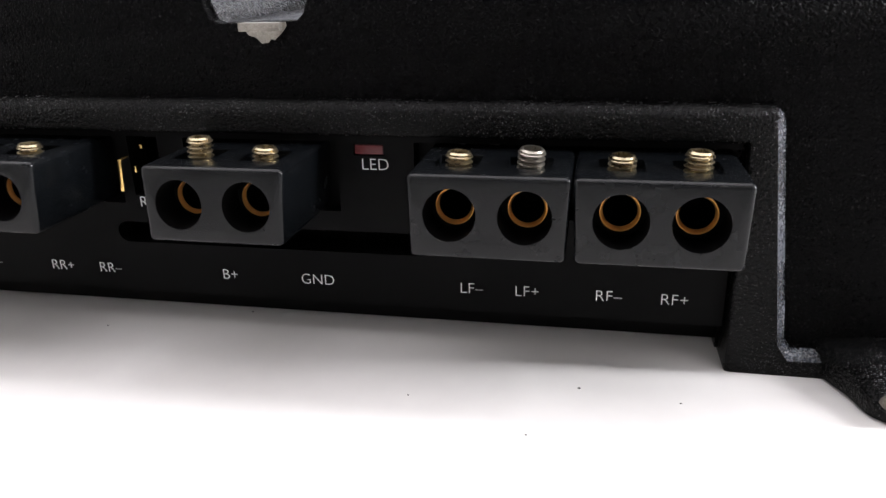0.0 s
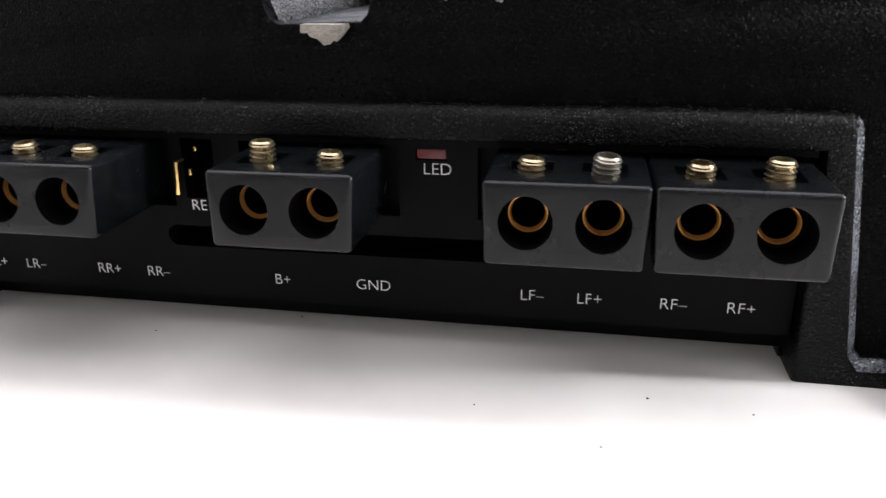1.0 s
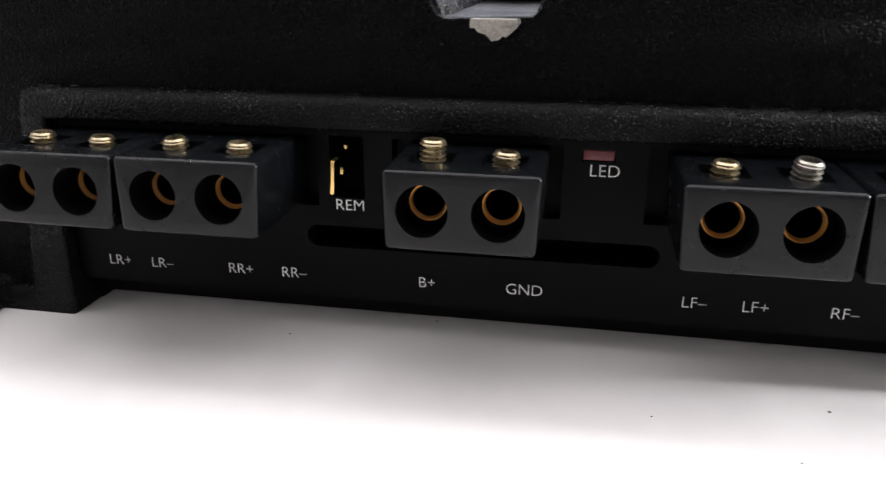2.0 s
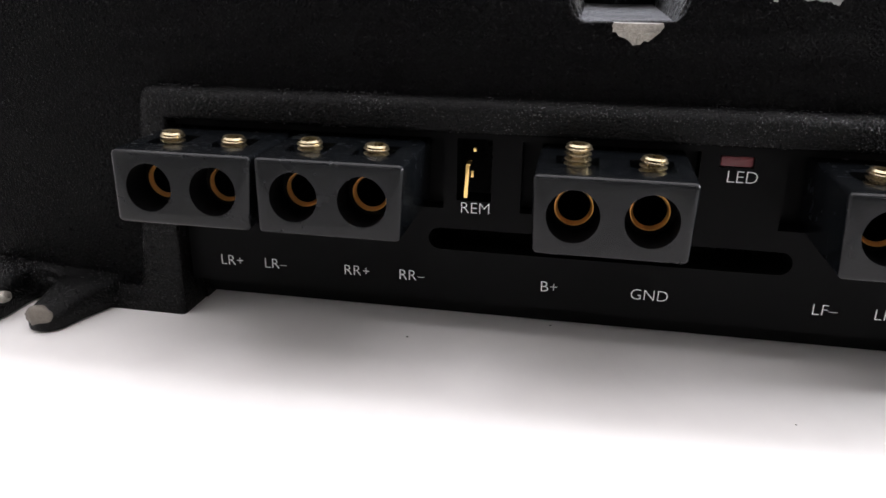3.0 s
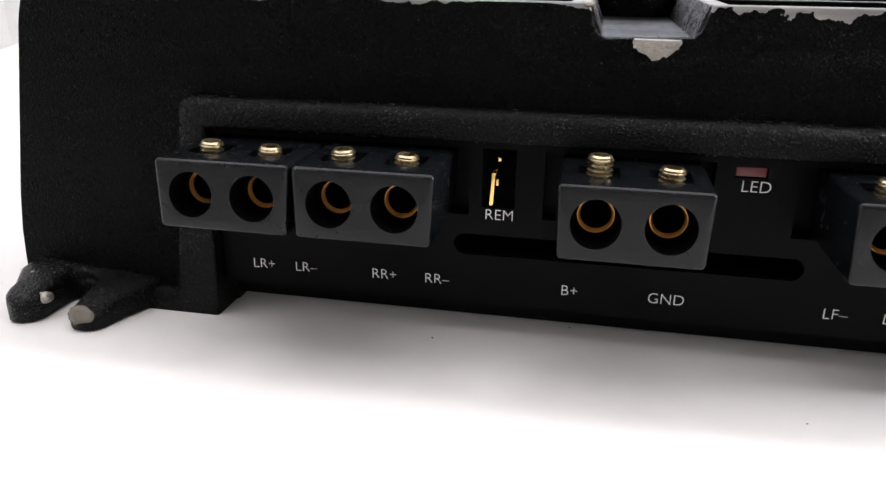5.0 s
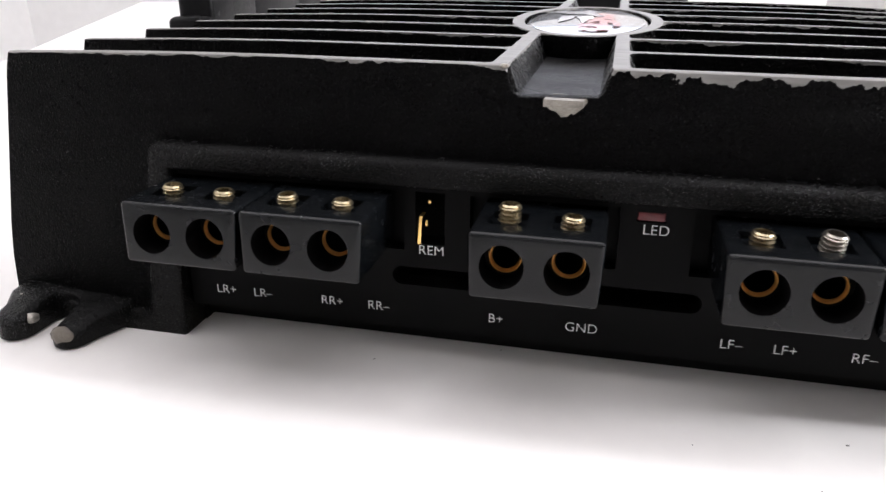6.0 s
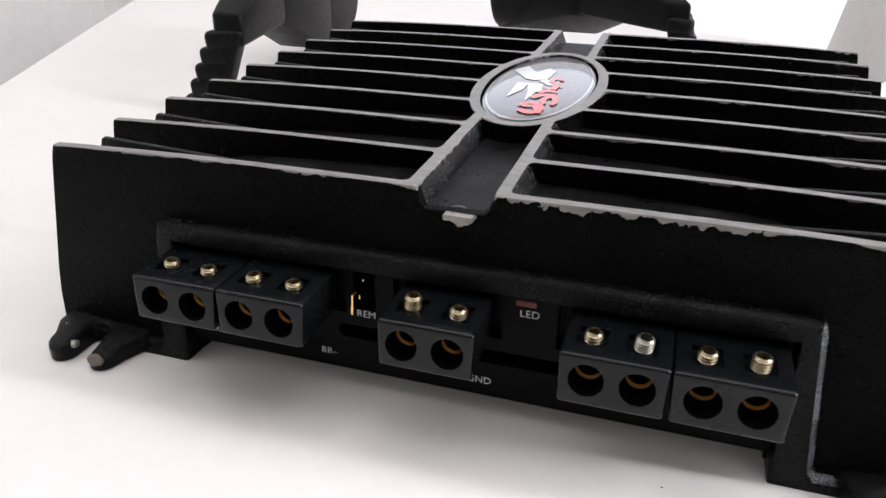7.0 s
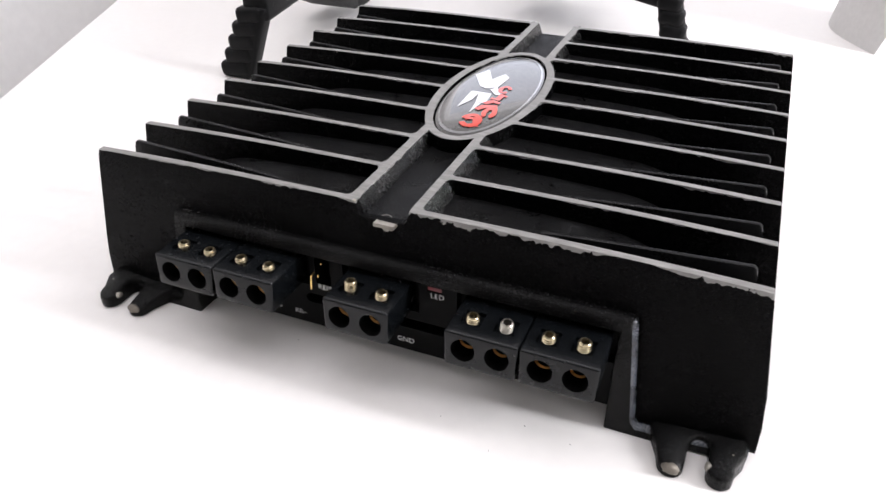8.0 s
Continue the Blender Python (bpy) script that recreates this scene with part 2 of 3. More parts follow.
def cut(bm, cutters):
    """bm less the cutters, as a new bmesh."""
    def temp(b):
        me = bpy.data.meshes.new("temp")
        bmesh.ops.recalc_face_normals(b, faces=b.faces)
        b.to_mesh(me)
        b.free()
        return new("temp", me)
    base = temp(bm)
    tools = [temp(c) for c in cutters]
    for tool in tools:
        mod = base.modifiers.new("cut", "BOOLEAN")
        mod.operation, mod.object, mod.solver = "DIFFERENCE", tool, "EXACT"
    deps = bpy.context.evaluated_depsgraph_get()
    out = bmesh.new()
    me = bpy.data.meshes.new_from_object(base.evaluated_get(deps))
    out.from_mesh(me)
    bpy.data.meshes.remove(me)
    for ob in (base, *tools):
        data = ob.data
        bpy.data.objects.remove(ob)
        bpy.data.meshes.remove(data)
    return out


def join(*bms):
    out = bmesh.new()
    for b in bms:
        me = bpy.data.meshes.new("temp")
        b.to_mesh(me)
        b.free()
        out.from_mesh(me)
        bpy.data.meshes.remove(me)
    return out


def tube(rows, m, n=32):
    """A closed ring about the local z axis from (radius, z, shift in y) rows that form a loop."""
    bm = bmesh.new()
    rings = [[bm.verts.new(m @ Vector((r * math.cos(TAU * i / n), r * math.sin(TAU * i / n) + dy, z))) for i in range(n)] for r, z, dy in rows]
    for k in range(len(rows)):
        a, b = rings[k], rings[(k + 1) % len(rows)]
        for i in range(n):
            j = (i + 1) % n
            bm.faces.new((a[i], a[j], b[j], b[i]))
    return bm


# ---- the room ----
def slab(name, x0, x1, y0, y1, z0, z1, mat, label, category):
    ob = new(name, mesh_of(name, box(x0, x1, y0, y1, z0, z1), mat, 0))
    return tagged(ob, label, category, kind="structure")


RX0, RX1, RY0, RY1, RZ1 = -1.5, 1.25, -2.0, 1.6, 1.65
slab("floor", RX0, RX1, RY0, RY1, FLOOR_Z - 0.1, FLOOR_Z, M_ROOM_FLOOR, "pale grey smooth room floor", "floor")
# opening cut above the added overhead lamp
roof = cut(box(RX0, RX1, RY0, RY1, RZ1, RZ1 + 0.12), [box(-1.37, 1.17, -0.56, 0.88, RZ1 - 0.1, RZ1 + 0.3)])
tagged(new("ceiling", mesh_of("ceiling", roof, M_CEIL, 0)), "plain white painted ceiling, cut open above the added overhead lamp", "ceiling", kind="structure")
slab("wall_west", RX0 - 0.1, RX0, RY0, RY1, FLOOR_Z, RZ1, M_WALL, "plain off-white painted wall", "wall")
east = cut(box(RX1, RX1 + 0.12, RY0, RY1, FLOOR_Z, RZ1), [box(RX1 - 0.1, RX1 + 0.3, 0.065, 0.19, 0.30, 0.94)])
tagged(new("wall_east", mesh_of("wall_east", east, M_WALL, 0)), "off-white wall with a slit window opening", "wall", kind="structure")
slab("wall_south", RX0, RX1, RY0 - 0.1, RY0, FLOOR_Z, RZ1, M_WALL_LOW_BOUNCE, "unseen wall greyed to hold back bounce light", "wall")
north = cut(box(RX0, RX1, RY1, RY1 + 0.12, FLOOR_Z, RZ1), [box(-0.87, 0.87, RY1 - 0.1, RY1 + 0.3, 0.32, 0.92)])
tagged(new("wall_north", mesh_of("wall_north", north, M_WALL, 0)), "off-white painted wall, cut open behind the added low lamp", "wall", kind="structure")

# the table: its far-side edge runs obliquely to the amplifier
table = thing("table", -0.05, 0.25, FLOOR_Z, "large white laminate table with a smooth top", "table")
TM = Matrix.Translation((-0.355, 0.130, 0)) @ Matrix.Rotation(math.atan2(0.524, -0.245) - math.pi / 2, 4, "Z")
top = box(0.0, 1.25, -0.95, 0.95, -0.03, 0.0, 0.002)
top.transform(TM)
ob = part("tabletop", top, M_TABLE, table)
ob.matrix_parent_inverse = Matrix.Translation((0.05, -0.25, -FLOOR_Z))
for lx, ly in ((0.06, -0.88), (1.19, -0.88), (0.06, 0.88), (1.19, 0.88)):
    leg = box(lx - 0.025, lx + 0.025, ly - 0.025, ly + 0.025, FLOOR_Z, -0.03, 0.002)
    leg.transform(TM)
    ob = part("leg", leg, M_TABLE, table)
    ob.matrix_parent_inverse = Matrix.Translation((0.05, -0.25, -FLOOR_Z))

# ---- the amplifier ----
amp = thing("amplifier", 0, 0, 0, "black finned car audio amplifier with chipped edges on white table", "amplifier")


def side(z):
    """Half width of the case at a height: it flares and rounds under."""
    k = min(max((TOP - z) / TOP, 0), 1)
    return 0.1203 + 0.0098 * k - 0.0026 * max(0.0, k - 0.72) / 0.28 * k


def crown(x):
    """How far the finned top has dropped at a place across the case."""
    return DROOP * min(1.0, max(0.0, (abs(x - CX) - 0.05) / 0.07)) ** 2


def top_line(x0, x1, lift=0.0, n=10):
    """The crowned top from x0 to x1, as points in x and z."""
    return [(x0 + (x1 - x0) * i / n, TOP + lift - crown(x0 + (x1 - x0) * i / n)) for i in range(n + 1)]


def face_y(z):
    return -0.0010 + (z - 0.005) * 0.0035 / 0.058


SIDE_Z = [0.004, 0.008, 0.014, 0.022, 0.030, 0.038, 0.046, 0.054, 0.060]
right_side = [(CX + side(z), z) for z in SIDE_Z] + top_line(CX + side(TOP), 0.0060)
left_side = top_line(-0.0225, CX - side(TOP)) + [(CX - side(z), z) for z in SIDE_Z[::-1]]
notch = [(0.0018, TOP), (0.0011, 0.0605), (0.0005, 0.0588), (-0.0006, 0.0577), (-0.0150, 0.0573), (-0.0164, 0.0580), (-0.0174, 0.0600), (-0.0181, TOP)]
outline = [(-0.0900, 0.004), (-0.0900, 0.0405), (0.0745, 0.0405), (0.0745, 0.004)] + right_side + notch + left_side
plate = prism_xz(outline, 0.0, 0.0052)
for v in plate.verts:
    if v.co.y < 0.001:
        v.co.y = face_y(v.co.z)
sharp = [e for e in plate.edges if all(v.co.y < 0.004 for v in e.verts) and all(v.co.z > 0.055 for v in e.verts)]
bmesh.ops.bevel(plate, geom=sharp, offset=0.0005, segments=2, profile=0.5, affect="EDGES")
part("front_plate", plate, M_PLATE, amp, "black textured front plate with chipped top edge")


def floor_z(u):
    return 0.0573 - 0.0009 * (u / 0.05) ** 2 - 0.024 * max(0.0, (u - 0.068) / 0.051) ** 1.9


N = 24
us = [0.119 * i / N for i in range(N + 1)]
arch = [(CX + u, floor_z(u)) for u in us] + [(CX + 0.127, 0.022), (CX + 0.128, 0.008), (CX - 0.128, 0.008), (CX - 0.127, 0.022)] + [(CX - u, floor_z(u)) for u in us[:0:-1]]
base = cut(prism_xz(arch, 0.0050, 0.2145), [box(-0.090, 0.0745, -0.01, 0.022, -0.01, 0.0405)])
part("heatsink_base", base, M_FLOOR_COAT, amp, "rough black arched heatsink base", smooth=20)
# set low to shut light out under the case
part("bottom_plate", box(CX - 0.124, CX + 0.124, 0.006, 0.212, 0.0012, 0.0078), M_PANEL, amp)

# emblem ring and the fins that run up to it
EY, EA, EB = 0.1115, 0.0194, 0.0500
RING = 0.0036
PITCH = 0.02633


def ring_x(y):
    k = 1 - ((y - EY) / (EB + RING * 0.5)) ** 2
    return (EA + RING * 0.5) * math.sqrt(k) if k > 0 else 0.0


for i in range(1, 9):
    y = 0.0033 + PITCH * i
    inner = max(0.0113, ring_x(y))
    for s in (-1, 1):
        pts = [(CX + s * inner, 0.045), (CX + s * 0.085, 0.030), (CX + s * side(0.022), 0.022)]
        pts += [(CX + s * side(z), z) for z in SIDE_Z[4:]] + top_line(CX + s * side(TOP), CX + s * inner, -0.00006, 12)
        bm = prism_xz(pts, y - 0.0013, y + 0.0013)
        for v in bm.verts:
            if v.co.z < 0.05:
                v.co.y += 0.0006 if v.co.y > y else -0.0006
        part("fin", bm, M_FIN, amp)
        # cast fillets where the fin runs into the rail or the ring
        r = 0.0021
        beside = 0.0128 if s > 0 else 0.0137
        for d in (-1, 1):
            foot = y + d * 0.0012
            base_x = max(beside, ring_x(foot + d * r * 0.5) + RING * 0.45) if inner > 0.0116 else beside
            arc = [(CX + s * (base_x - 0.0008), foot - d * 0.0004), (CX + s * (base_x + r), foot - d * 0.0004)]
            arc += [(CX + s * (base_x + r - r * math.sin(math.pi / 2 * k / 6)), foot + d * (r - r * math.cos(math.pi / 2 * k / 6))) for k in range(7)]
            arc += [(CX + s * (base_x - 0.0008), foot + d * r)]
            part("fillet", prism_xy(arc, 0.055, TOP - 0.00009), M_FIN, amp)
for i in range(8):
    y = 0.0033 + PITCH * (i + 0.5) + (0.0006 if i == 0 else 0)
    for s in (-1, 1):
        cols = [0.050 + (0.1145 - 0.050) * k / 18 for k in range(19)]
        tops = [0.0566 + 0.0036 * ((u - 0.050) / 0.0645) ** 0.8 for u in cols]
        pts = [(CX + s * u, z) for u, z in zip(cols, tops)]
        pts += [(CX + s * 0.1155, 0.0596), (CX + s * 0.1160, 0.0580), (CX + s * 0.1185, 0.026), (CX + s * 0.050, 0.045)]
        bm = prism_xz(pts, y - 0.0010, y + 0.0010)
        edges = [e for e in bm.edges if all(v.co.z > 0.0545 for v in e.verts) and abs(e.verts[0].co.y - e.verts[1].co.y) < 1e-6]
        bmesh.ops.bevel(bm, geom=edges, offset=0.0007, segments=2, profile=0.5, affect="EDGES")
        part("short_fin", bm, M_RIDGE, amp, smooth=40)


def rail(s, y0, y1):
    """One wall of the middle channel: bare on top, its inner side leaning outwards."""
    x_in, x_out = (0.0016, 0.0047) if s > 0 else (-0.0179, -0.0212)
    foot = -0.0005 if s > 0 else -0.0156
    pts = [(x_in, TOP - 0.00003), (x_out, TOP - 0.00003), (x_out + s * 0.0030, 0.0570), (x_out + s * 0.0032, 0.045), (foot, 0.045), (foot, 0.0572)]
    return prism_xz(pts, y0, y1)


for s in (-1, 1):
    part("channel_rail", rail(s, 0.0045, EY - EB * 0.865), M_RAIL, amp)
    part("channel_rail", rail(s, EY + EB * 0.865, 0.2152), M_RAIL, amp)
    r, corner = 0.0026, 0.0047 if s > 0 else -0.0212
    arc = [(corner - s * 0.0008, 0.0048), (corner + s * r, 0.0048)]
    arc += [(corner + s * (r - r * math.sin(math.pi / 2 * k / 6)), 0.0052 + r - r * math.cos(math.pi / 2 * k / 6)) for k in range(7)]
    part("fillet", prism_xy(arc + [(corner - s * 0.0008, 0.0052 + r)], 0.055, TOP - 0.00009), M_FIN, amp)
part("channel_floor", box(-0.0182, 0.0016, 0.004, 0.2150, 0.050, 0.0573), M_FLOOR_COAT, amp, "grainy black channel floor")


def ellipse_ring(a0, b0, a1, b1, z0, z1, n=72):
    bm = bmesh.new()
    loops = []
    for a, b, z in ((a0, b0, z1), (a1, b1, z1), (a1, b1, z0), (a0, b0, z0)):
        loops.append([bm.verts.new((CX + a * math.cos(TAU * i / n), EY + b * math.sin(TAU * i / n), z)) for i in range(n)])
    for k in range(4):
        p, q = loops[k], loops[(k + 1) % 4]
        for i in range(n):
            j = (i + 1) % n
            bm.faces.new((p[i], q[i], q[j], p[j]))
    return bm


part("emblem_ring", ellipse_ring(EA, EB, EA + RING, EB + RING, 0.045, TOP), M_FIN, amp)


def dome(u, v):
    """Height of the emblem at a place given in fractions of its half axes."""
    r2 = u * u + v * v
    return 0.0616 + 0.0026 * math.sqrt(max(0.0, 1 - 0.96 * r2))


def dome_mesh(r0, r1, lift, rings, n=64):
    bm = bmesh.new()
    rows = []
    for k in range(rings + 1):
        r = r0 + (r1 - r0) * k / rings
        if r < 1e-6:
            rows.append([bm.verts.new((CX, EY, dome(0, 0) + lift))] * n)
        else:
            rows.append([bm.verts.new((CX + BA * r * math.cos(TAU * i / n), EY + BB * r * math.sin(TAU * i / n),
                                       dome(r * math.cos(TAU * i / n), r * math.sin(TAU * i / n)) + lift)) for i in range(n)])
    for k in range(rings):
        for i in range(n):
            j = (i + 1) % n
            vs = [rows[k][i], rows[k + 1][i], rows[k + 1][j], rows[k][j]]
            vs = list(dict.fromkeys(vs))
            bm.faces.new(vs)
    return bm


BA, BB = EA - 0.0009, EB - 0.0012
badge = part("emblem", dome_mesh(0.0, 1.0, 0.0, 14), M_BADGE, amp, "domed grey resin emblem with white and red marks", smooth=60)
part("emblem_seat", box(CX - EA * 0.6, CX + EA * 0.6, EY - EB * 0.8, EY + EB * 0.8, 0.056, 0.0609), M_FLOOR_COAT, amp)
part("rim", dome_mesh(0.925, 0.960, 0.00012, 2), M_BADGE_RIM, badge, "silver rim line", smooth=60)


def on_dome(polys, lift):
    """Flat shapes in metres from the emblem's middle, laid onto its dome."""
    bm = bmesh.new()
    for poly in polys:
        bm.faces.new([bm.verts.new((CX + x, EY + y, 0)) for x, y in poly])
    bmesh.ops.triangulate(bm, faces=bm.faces[:])
    bmesh.ops.subdivide_edges(bm, edges=bm.edges[:], cuts=3, use_grid_fill=True)
    for v in bm.verts:
        v.co.z = dome((v.co.x - CX) / BA, (v.co.y - EY) / BB) + lift
    return bm


WHITE_MARKS = [[(-0.0140, 0.0146), (-0.0064, -0.0002), (-0.0028, -0.0024), (0.0017, 0.0002), (-0.0040, 0.0094), (-0.0095, 0.0219)],
               [(-0.0040, 0.0094), (0.0017, 0.0002), (0.0028, 0.0139), (-0.0006, 0.0181)],
               [(-0.0010, -0.0024), (0.0017, 0.0002), (0.0067, -0.0066), (0.0035, -0.0080)],
               [(-0.0076, -0.0251), (-0.0079, -0.0064), (-0.0037, -0.0090), (-0.0040, -0.0160)],
               [(-0.0079, -0.0064), (0.0016, -0.0072), (0.0028, -0.0180), (-0.0017, -0.0182), (-0.0037, -0.0090)],
               [(-0.0017, -0.0182), (0.0010, -0.0185), (-0.0006, -0.0289)]]
for mark in WHITE_MARKS:
    part("logo_mark", on_dome([mark], 0.00022), M_LOGO_WHITE, badge, "white angular mark")


def ring_quads(x, y, rx, ry, thick, a0=0, a1=360, n=20):
    """A band along part of an ellipse, as quads."""
    out = []
    for i in range(n):
        quad = []
        for a, k in ((i, 0), (i + 1, 0), (i + 1, 1), (i, 1)):
            t = radians(a0 + (a1 - a0) * a / n)
            quad.append((x + (rx - k * thick) * math.cos(t), y + (ry - k * thick) * math.sin(t)))
        out.append(quad)
    return out


def stroke_quads(pts, thick):
    """A brush stroke through a few places, thinner at its ends."""
    out, last = [], len(pts) - 1
    sides = []
    for i, (x, y) in enumerate(pts):
        (xa, ya), (xb, yb) = pts[max(0, i - 1)], pts[min(last, i + 1)]
        d = math.hypot(xb - xa, yb - ya)
        w = thick * (0.5 if i in (0, last) else 0.68)
        sides.append(((x - (yb - ya) / d * w, y + (xb - xa) / d * w), (x + (yb - ya) / d * w, y - (xb - xa) / d * w)))
    for (p, q), (u, v) in zip(sides, sides[1:]):
        out.append([p, q, v, u])
    return out


RED_STROKES = [ring_quads(0.0026, -0.0352, 0.0046, 0.0060, 0.0026, -150, 170),
               stroke_quads([(0.0000, -0.0345), (0.0040, -0.0330), (0.0062, -0.0395)], 0.0022),
               ring_quads(0.0072, -0.0262, 0.0030, 0.0050, 0.0021, -60, 250),
               stroke_quads([(0.0012, -0.0250), (0.0030, -0.0215), (0.0075, -0.0195), (0.0086, -0.0230)], 0.0024),
               stroke_quads([(0.0022, -0.0185), (0.0050, -0.0150), (0.0082, -0.0155)], 0.0022),
               stroke_quads([(0.0030, -0.0120), (0.0060, -0.0125), (0.0066, -0.0065), (0.0086, -0.0080)], 0.0020),
               ring_quads(0.0056, -0.0010, 0.0028, 0.0044, 0.0018, 20, 320)]
for stroke in RED_STROKES:
    part("logo_stroke", on_dome(stroke, 0.00042), M_LOGO_RED, badge, "red logo stroke")

# the raised frame round the connector panel, with feet and end flanges
LX0, LX1 = -0.0889, 0.0734
def frame_y(z):
    return -0.0042 + 0.0020 * z / 0.045


frame_pts = [(LX0, 0.0), (LX0, 0.0389), (LX1, 0.0389), (LX1, 0.0), (0.0905, 0.0), (0.1010, 0.0008), (0.1175, 0.0010), (0.1178, 0.0060), (0.1010, 0.0048),
             (0.0840, 0.0042), (0.0828, 0.0060), (0.0787, 0.0420), (0.0783, 0.0434), (0.0774, 0.0443), (0.0760, 0.0447), (-0.0920, 0.0447), (-0.0934, 0.0443), (-0.0943, 0.0434), (-0.0947, 0.0420),
             (-0.0983, 0.0060), (-0.0995, 0.0042), (-0.1165, 0.0048), (-0.1335, 0.0062), (-0.1332, 0.0010), (-0.1165, 0.0008), (-0.1060, 0.0)]
bezel = prism_xz(frame_pts, 0.0, 0.0048)
for v in bezel.verts:
    if v.co.y < 0.001:
        v.co.y = frame_y(v.co.z)
front = [f for f in bezel.faces if all(v.co.y < -0.001 for v in f.verts)]
pick = []
for e in front[0].edges:
    a, b = e.verts
    if all(v.co.z > 0.0035 for v in (a, b)) and not all(abs(v.co.z - 0.0389) < 1e-5 for v in (a, b)) and not (
            abs(a.co.x - b.co.x) < 1e-6 and (abs(a.co.x - LX0) < 1e-5 or abs(a.co.x - LX1) < 1e-5)):
        pick.append(e)
bmesh.ops.bevel(bezel, geom=pick, offset=0.0022, segments=5, profile=0.5, affect="EDGES", clamp_overlap=True)
inner = [e for e in bezel.edges if all(v.co.y < -0.001 for v in e.verts) and (
         all(abs(v.co.z - 0.0389) < 1e-5 for v in e.verts) or all(abs(v.co.x - LX0) < 1e-5 for v in e.verts) or all(abs(v.co.x - LX1) < 1e-5 for v in e.verts))]
bmesh.ops.bevel(bezel, geom=inner, offset=0.0008, segments=3, profile=0.5, affect="EDGES", clamp_overlap=True)
bezel.normal_update()
bezel_ob = part("connector_frame", bezel, M_COAT, amp, "raised black textured frame, highlight painted on its right outer edge", smooth=50)
bezel_ob.data.materials.append(M_EDGE_HIGHLIGHT)
# faces turned to the right take the painted highlight
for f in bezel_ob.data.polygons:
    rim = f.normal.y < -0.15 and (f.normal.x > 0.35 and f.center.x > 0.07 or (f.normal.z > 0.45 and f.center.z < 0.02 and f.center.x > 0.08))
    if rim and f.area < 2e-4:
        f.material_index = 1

# side cheeks of the panel recess
part("recess_cheek", box(LX0 - 0.001, LX0 + 0.0004, 0.0046, 0.0215, 0.0, 0.040), M_COAT, amp)
part("recess_cheek", box(LX1 - 0.0004, LX1 + 0.001, 0.0046, 0.0215, 0.0, 0.040), M_COAT, amp)


# mounting ears: two prongs with a screw slot between them
def ear(sign):
    def arc(cx, cy, r, a0, a1, n=8):
        return [(cx + r * math.cos(radians(a0 + (a1 - a0) * i / n)), cy + r * math.sin(radians(a0 + (a1 - a0) * i / n))) for i in range(n + 1)]
    pts = [(0.1250, 0.0005)] + [(0.1250, -0.006)] + arc(0.1185, -0.0128, 0.0040, 20, -180)
    pts += arc(0.1113, -0.0058, 0.0032, 0, 180, 8)
    pts += arc(0.1040, -0.0132, 0.0040, 0, -160) + [(0.0990, -0.0100), (0.0968, -0.0050), (0.0945, 0.0005)]
    bm = prism_xy([(CX + sign * x, y) for x, y in pts], 0.0006, 0.006)
    for v in bm.verts:
        d = min(1.0, max(0.0, -v.co.y / 0.0165))
        if v.co.z > 0.003:
            v.co.z = 0.0060 + 0.0022 * min(1.0, max(0.0, (abs(v.co.x - CX) - 0.108) / 0.010)) - 0.0030 * d * d
        else:
            v.co.z = 0.0004
    edges = [e for e in bm.edges if all(v.co.z > 0.003 for v in e.verts)]
    bmesh.ops.bevel(bm, geom=edges, offset=0.0013, segments=3, profile=0.5, affect="EDGES", clamp_overlap=True)
    return bm


for s in (-1, 1):
    e_ob = part("mounting_ear", ear(s), M_COAT, amp, "black slotted mounting ear with bare chipped tips", smooth=50)
    for k, (x, y, z, r, ry) in enumerate(((0.1153, -0.0120, 0.0042, 0.0017, 0.9), (0.1043, -0.0160, 0.0030, 0.0027, 0.3), (0.1212, -0.0072, 0.0064, 0.0012, 0.5))):
        bm = bmesh.new()
        bmesh.ops.create_icosphere(bm, subdivisions=3, radius=r, matrix=Matrix.Translation((CX + s * x, y, z)) @ Matrix.Diagonal((1, ry + 0.25, 0.8, 1)))
        for v in bm.verts:
            v.co += (v.co - Vector((CX + s * x, y, z))) * 0.25 * noise.noise(v.co * 900)
        part("bare_tip", bm, M_TIP if k == 1 else M_BARE, e_ob, "bare aluminium where the coat is gone", smooth=60)

# ---- connector panel ----
ZT = 0.0108
pockets = [(-0.0886, -0.0376), (-0.0238, 0.0056), (0.0195, 0.0731)]


def stadium(x0, x1, zc, r, y0, y1):
    pts = [(x1 - r + r * math.sin(math.pi * i / 12), zc - r * math.cos(math.pi * i / 12)) for i in range(13)]
    pts += [(x0 + r - r * math.sin(math.pi * i / 12), zc + r * math.cos(math.pi * i / 12)) for i in range(13)]
    return prism_xz(pts, y0, y1)


tools = [box(a, b, -0.01, 0.0040, 0.0246, 0.0375) for a, b in pockets]
tools += [stadium(-0.0403, 0.0228, 0.01875, 0.0021, -0.01, 0.02), box(-0.0352, -0.0290, -0.01, 0.02, 0.0263, 0.0376), box(0.0087, 0.0141, -0.01, 0.0012, 0.0350, 0.0370)]
panel_bm = cut(box(LX0 + 0.0004, LX1 - 0.0004, 0.0, 0.0055, 0.0064, 0.0392), tools)
panel = part("connector_panel", panel_bm, M_PANEL, amp, "smooth black panel with white printed terminal names", smooth=20)
part("led_lens", box(0.0088, 0.0140, 0.0002, 0.0030, 0.0351, 0.0369, 0.0003), M_LED, amp, "unlit dull red indicator")


